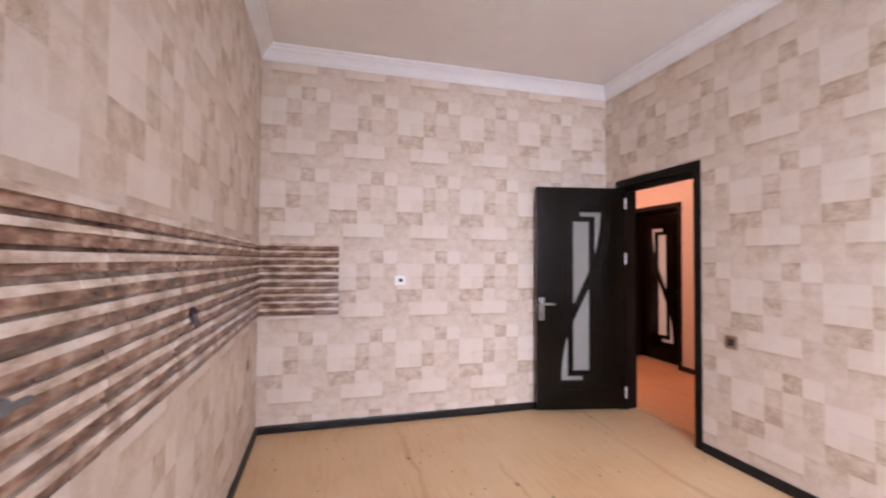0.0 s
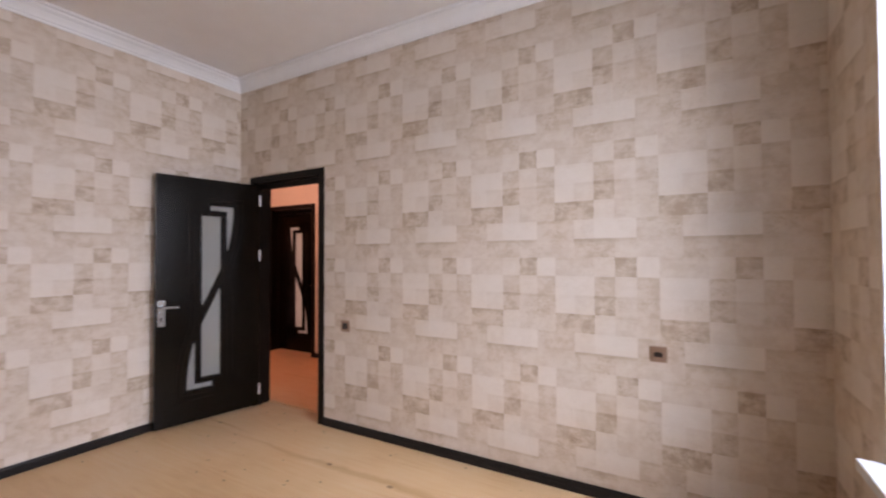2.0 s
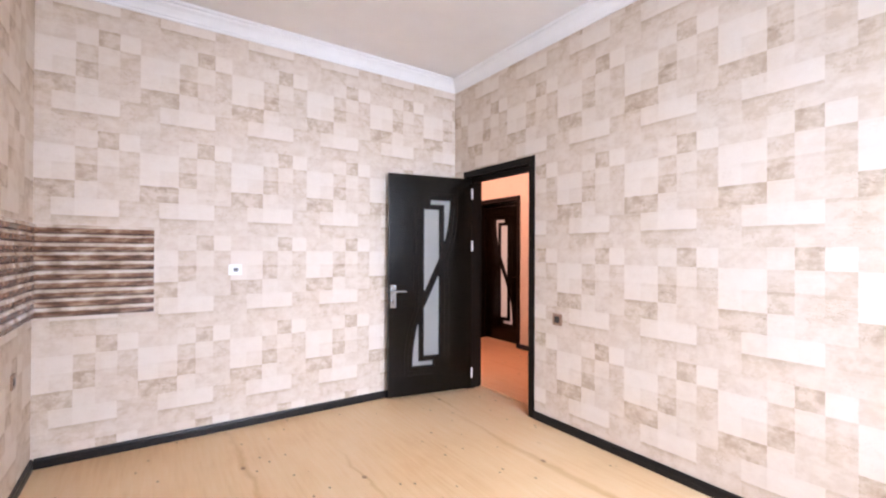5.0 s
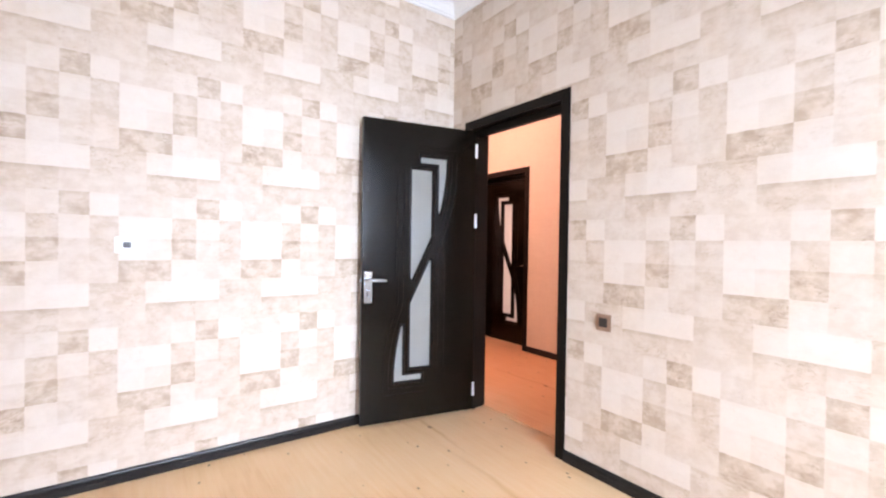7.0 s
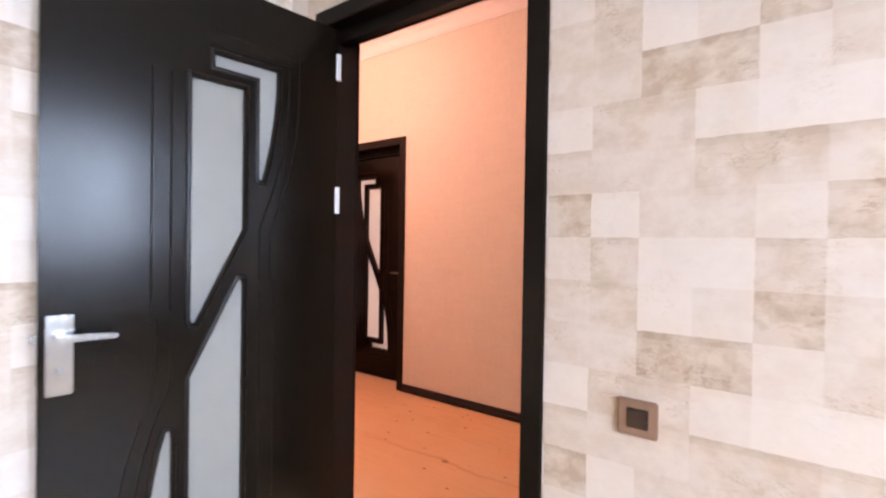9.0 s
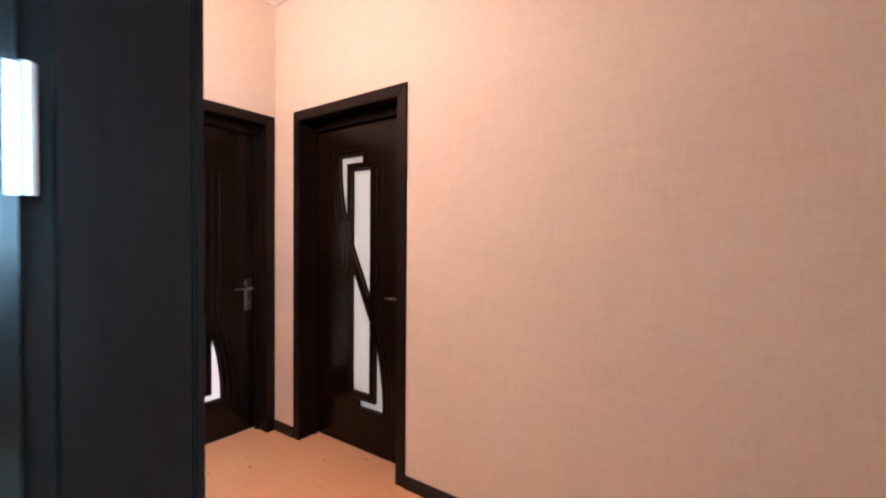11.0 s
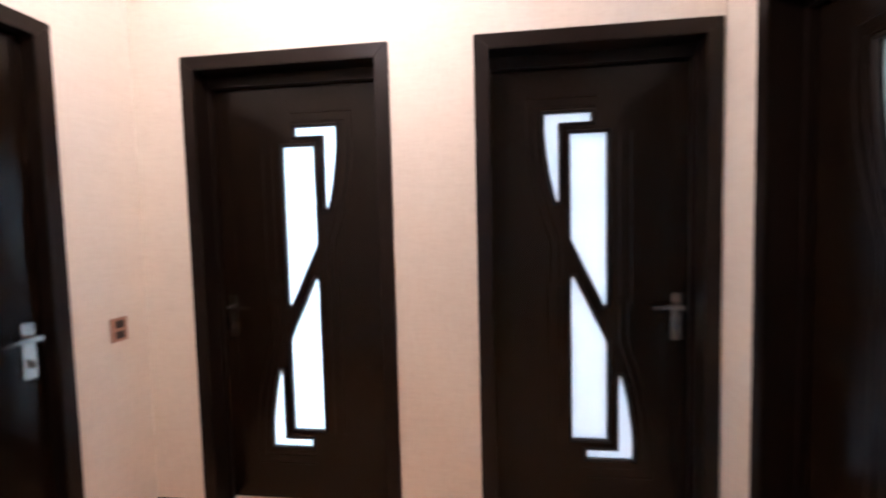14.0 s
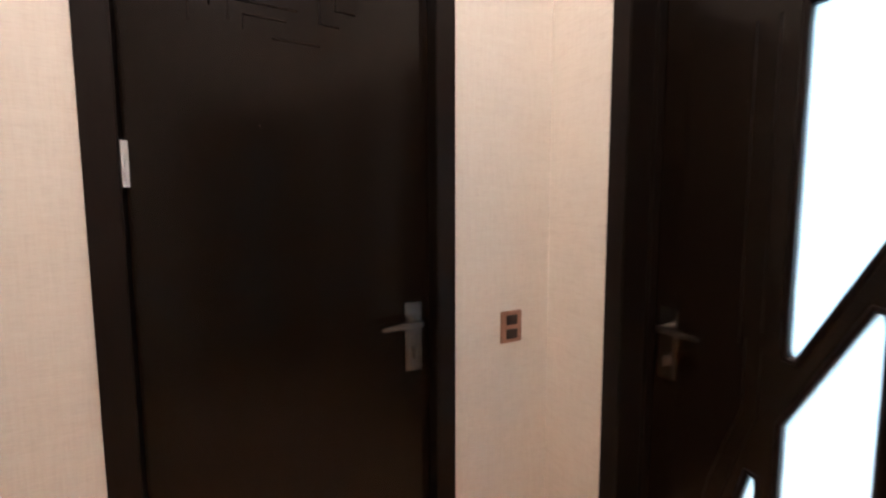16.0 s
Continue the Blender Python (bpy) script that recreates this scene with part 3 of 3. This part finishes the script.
leaf5, at5 = leaf_part(kd, LW, swing, high=2.022)
handle_part(leaf5, LW / 2 - 0.042, swing)
bm = box((0, 0, 0), (1, 1, 1))
for v in bm.verts:
    v.co = Vector(swing(LW / 2 - 0.001 + 0.003 * v.co.x, 0.84 + 0.16 * v.co.y, 0.009 + 0.022 * v.co.z))
latch = part("latch_plate", bm, STEEL, leaf5, "steel latch plate on the door edge")
bm = box((0, 0, 0), (1, 1, 1))
for v in bm.verts:
    v.co = Vector(swing(LW / 2 + 0.002 + 0.011 * v.co.x * (1 - 0.5 * v.co.z), 0.945 + 0.018 * v.co.y, 0.013 + 0.013 * v.co.z))
part("latch_bolt", bm, STEEL, latch)
for z in (0.146, 1.372, 1.878):
    hinge(leaf5, lambda u, v, d: at5(u, v - 1.021, d), -LW / 2 - 0.006, z, -0.001)

# ---- window ----
win = tagged(new("window_1"), "bright white window with a deep sill", "window", kind="structure")
FY0, FY1 = YW - 0.39, YW - 0.32


def wto(u, v, d):
    return (u, FY1 - d, v)


rect = [(WX0, WZ0), (WX1, WZ0), (WX1, WZ1), (WX0, WZ1)]
part("window_frame", sweep_ring(rect, [(-0.062, 0.004), (-0.058, 0.0), (0.0, 0.0), (0.0, 0.07), (-0.062, 0.07)], wto), PVC, win)
part("mullion", box((1.135, FY0, WZ0 + 0.06), (1.205, FY1 - 0.002, WZ1 - 0.06), 0.004), PVC, win)
for a, b in ((WX0 + 0.06, 1.137), (1.203, WX1 - 0.06)):
    r2 = [(a, WZ0 + 0.06), (b, WZ0 + 0.06), (b, WZ1 - 0.06), (a, WZ1 - 0.06)]
    part("sash", sweep_ring(r2, [(-0.068, 0.006), (-0.062, -0.012), (0.0, -0.012), (0.0, 0.05), (-0.068, 0.05)], wto), PVC, win)
    pane = part("pane", box((a + 0.06, FY1 - 0.03, WZ0 + 0.12), (b - 0.06, FY1 - 0.024, WZ1 - 0.12)), GLASS, win)
    pane.visible_shadow = False
    g = [(a + 0.068, WZ0 + 0.128), (b - 0.068, WZ0 + 0.128), (b - 0.068, WZ1 - 0.128), (a + 0.068, WZ1 - 0.128)]
    part("gasket", sweep_ring(g, [(-0.008, 0.012), (-0.008, 0.004), (0.002, 0.004), (0.002, 0.012)], wto), GASKET, win)
bm = box((WX0 + 0.001, FY1 + 0.001, WZ0 + 0.001), (WX1 - 0.001, YW + 0.070, WZ0 + 0.0165))
add_box(bm, (WX0 - 0.03, YW + 0.002, WZ0 - 0.022), (WX1 + 0.03, YW + 0.075, WZ0 + 0.016), 0.004)
part("window_sill", bm, SILL, win, "white laminate window sill")

# ---- fittings ----


def plate_thing(name, to, u, z, w, h, frame_mat, core_mat, cores, label, category):
    base = empty(name, Matrix.Identity(4))
    base.location = to(u, z, 0)
    inv = base.location

    def at(a, b, d):
        return Vector(to(u + a, z + b, d)) - Vector(inv)

    def slab(p, q, bevel=0.002):
        bm = box((0, 0, 0), (1, 1, 1))
        for v in bm.verts:
            v.co = at(p[0] + v.co.x * (q[0] - p[0]), p[1] + v.co.y * (q[1] - p[1]), p[2] + v.co.z * (q[2] - p[2]))
        bmesh.ops.bevel(bm, geom=list(bm.edges), offset=bevel, segments=2, affect="EDGES")
        return bm

    part("cover_frame", slab((-w / 2, -h / 2, 0.0), (w / 2, h / 2, 0.009), 0.003), frame_mat, base)
    for a, b, cw, ch in cores:
        part("insert", slab((a - cw / 2, b - ch / 2, 0.006), (a + cw / 2, b + ch / 2, 0.0115)), core_mat, base)
    return tagged(base, label, category, group="wall " + ("outlets" if category == "outlet" else "switches"))


east = lambda u, v, d: (XR - d, -u, v)
north = lambda u, v, d: (u, YB - d, v)
west = lambda u, v, d: (XL + d, u, v)
hallwest = lambda u, v, d: (AW + d, u, v)
plate_thing("light_switch", east, -2.148, 0.804, 0.088, 0.088, BRONZE, BLACK, [(0, 0, 0.048, 0.048)], "rose bronze switch frame with dark rocker", "switch")
o2 = plate_thing("power_outlet", east, 0.086, 0.825, 0.084, 0.084, BRONZE, BLACK, [(0, -0.002, 0.042, 0.026)], "rose bronze outlet frame with dark insert", "outlet")
o3 = plate_thing("power_outlet", north, 0.570, 1.172, 0.092, 0.080, WHITE_PLASTIC, BLACK, [(0.004, 0.0, 0.034, 0.028)], "white outlet plate with dark opening", "outlet")
plate_thing("light_switch", hallwest, 5.248, 0.909, 0.082, 0.104, BRONZE, BLACK, [(0, 0.023, 0.044, 0.032), (0, -0.023, 0.044, 0.032)], "double rose bronze switch with dark rockers", "switch")
plate_thing("power_outlet", west, 3.06, 0.62, 0.07, 0.08, BRONZE, BLACK, [(0, 0, 0.036, 0.04)], "small bronze outlet low on the papered wall", "outlet")

# open socket box on the tiled wall
obox = empty("socket_box", pose(XL + 0.012, 1.69, 1.13))
obox_ring = sweep_ring([(0.034 * math.cos(a * math.pi / 8), 0.034 * math.sin(a * math.pi / 8)) for a in range(16)],
                       [(0, 0.0), (0, 0.012), (-0.004, 0.014), (-0.008, 0.004), (-0.010, 0.0)], lambda u, v, d: (d, u, v))
part("box_rim", obox_ring, BLACK, obox)
part("box_bottom", cylinder((0.001, 0, 0), (0.003, 0, 0), 0.028), BLACK, obox)
part("loose_wire", cylinder((0.004, 0.008, 0.0), (0.03, 0.015, -0.045), 0.004, 8), BLACK, obox)
part("loose_wire", cylinder((0.004, -0.010, 0.005), (0.026, -0.012, -0.05), 0.004, 8), BLACK, obox)
tagged(obox, "open dark socket box with loose wires in tiles", "socket box")

# water stub on the tiled wall
tap = empty("pipe_stub", pose(XL + 0.012, 0.60, 1.135))
part("pipe", cylinder((0, 0, 0), (0.055, 0, 0), 0.013), GREY_PIPE, tap)
part("nut", cylinder((0.02, 0, 0), (0.034, 0, 0), 0.020, 6), GREY_PIPE, tap)
part("valve_lever", box((0.04, -0.006, -0.012), (0.052, 0.07, -0.002), 0.003), GREY_PIPE, tap)
tagged(tap, "grey pipe stub with a lever valve in tiles", "pipe")

# ceiling lamp of the hall
lamp = empty("ceiling_lamp", pose(2.74, 4.50, HH))
part("lamp_base", cylinder((0, 0, -0.03), (0, 0, 0), 0.11, 32), PVC, lamp)
n = Nodes("lamp_diffuser")
n.bsdf.inputs["Emission Color"].default_value = (1.0, 0.68, 0.55, 1)
n.bsdf.inputs["Emission Strength"].default_value = 9.0
DIFF = n.done((0.9, 0.88, 0.84), 0.4)
bm = bmesh.new()
bmesh.ops.create_uvsphere(bm, u_segments=28, v_segments=14, radius=0.13)
bmesh.ops.delete(bm, geom=[v for v in bm.verts if v.co.z > 0.02], context="VERTS")
for v in bm.verts:
    v.co.z = v.co.z * 0.5 - 0.035
part("diffuser", bm, DIFF, lamp, "glowing opal glass bowl")
tagged(lamp, "round opal glass ceiling lamp, lit warm", "lamp")
bulb = new("hall_lamp_light", bpy.data.lights.new("hall_lamp_light", "POINT"))
bulb.data.energy, bulb.data.color, bulb.data.shadow_soft_size = 36, (1.0, 0.68, 0.55), 0.16
bulb.location = (2.74, 4.50, HH - 0.25)

# ---- floor ----
bm = bmesh.new()
for a, b, top in (((XL - 0.2, YW - 0.4), (HW, AS), FZ), ((HW, HS - 0.2), (HE + 0.18, AS), FH), ((0.4, AS), (6.6, HN + 0.1), FH), ((1.1, HN + 0.1), (6.6, 7.8), FH)):
    add_box(bm, (*a, -0.14), (*b, top))
floor = structure("floor", mesh_of("floor", bm, PINE), "pale pine board floor with knots and specks", "floor")

# ---- tiles on the kitchen walls ----
tiles = tagged(new("trim_tile_backsplash"), "glazed split-stone tile band in brown and cream", "tile", kind="structure")
T0, T1, ROWS = 0.895, 1.472, 2
STRIPS = [(0.33, 1), (0.45, 0), (0.22, 2), (0.28, 1), (0.50, 0), (0.18, 2), (0.36, 1), (0.36, 0), (0.28, 2), (0.30, 1), (0.52, 0), (0.16, 2), (0.38, 1), (0.40, 0), (0.24, 2)]


def tile_mesh(width, seed):
    """One tile: ten uneven split-stone strips, light ledges over dark faces, thin strips coloured as shade."""
    rnd = random.Random(seed)
    bm = bmesh.new()
    height = (T1 - T0) / ROWS - 0.0015
    total = sum(s for s, _ in STRIPS)
    z = height / 2
    cuts = 4
    for s, mat in STRIPS:
        dz = s / total * height
        x = -width / 2
        for c in range(cuts):
            x1 = -width / 2 + width * (c + 1) / cuts
            p = 0.010 + (0.002, 0.008, -0.004)[mat] + rnd.uniform(-0.002, 0.003)
            ring = [(x, z, 0), (x1, z, 0), (x1, z - dz, 0), (x, z - dz, 0)]
            lo = [bm.verts.new((a, -0.0, b)) for a, b, _ in ring]
            hi = [bm.verts.new((a, -(p - (0.004 if k < 2 else 0.0)), b)) for k, (a, b, _) in enumerate(ring)]
            f = [bm.faces.new(hi)] + [bm.faces.new((lo[k], lo[(k + 1) % 4], hi[(k + 1) % 4], hi[k])) for k in range(4)]
            for q in f:
                q.material_index = mat
            x = x1
        z -= dz
    return mesh_of("tile", bm, TILE_DARK, TILE_LIGHT, TILE_SHADE)


def lay(width, meshes, m):
    ob = new("tile", meshes[random.randrange(len(meshes))])
    ob.parent = tiles
    ob.matrix_world = m


RUN = YB - 0.02 - (-0.45)
NW = 8
west_w = RUN / NW
north_w = (0.062 - XL)
mw = [tile_mesh(west_w - 0.0015, 10 + k) for k in range(4)]
mn = [tile_mesh(north_w - 0.0015, 40 + k) for k in range(2)]
for r in range(ROWS):
    zc = T0 + (T1 - T0) * (r + 0.5) / ROWS
    for k in range(NW):
        lay(west_w, mw, pose(XL + 0.001, YB - 0.02 - west_w * (k + 0.5), zc, 0, 0, 90))
    lay(north_w, mn, pose(XL + north_w / 2, YB - 0.001, zc))
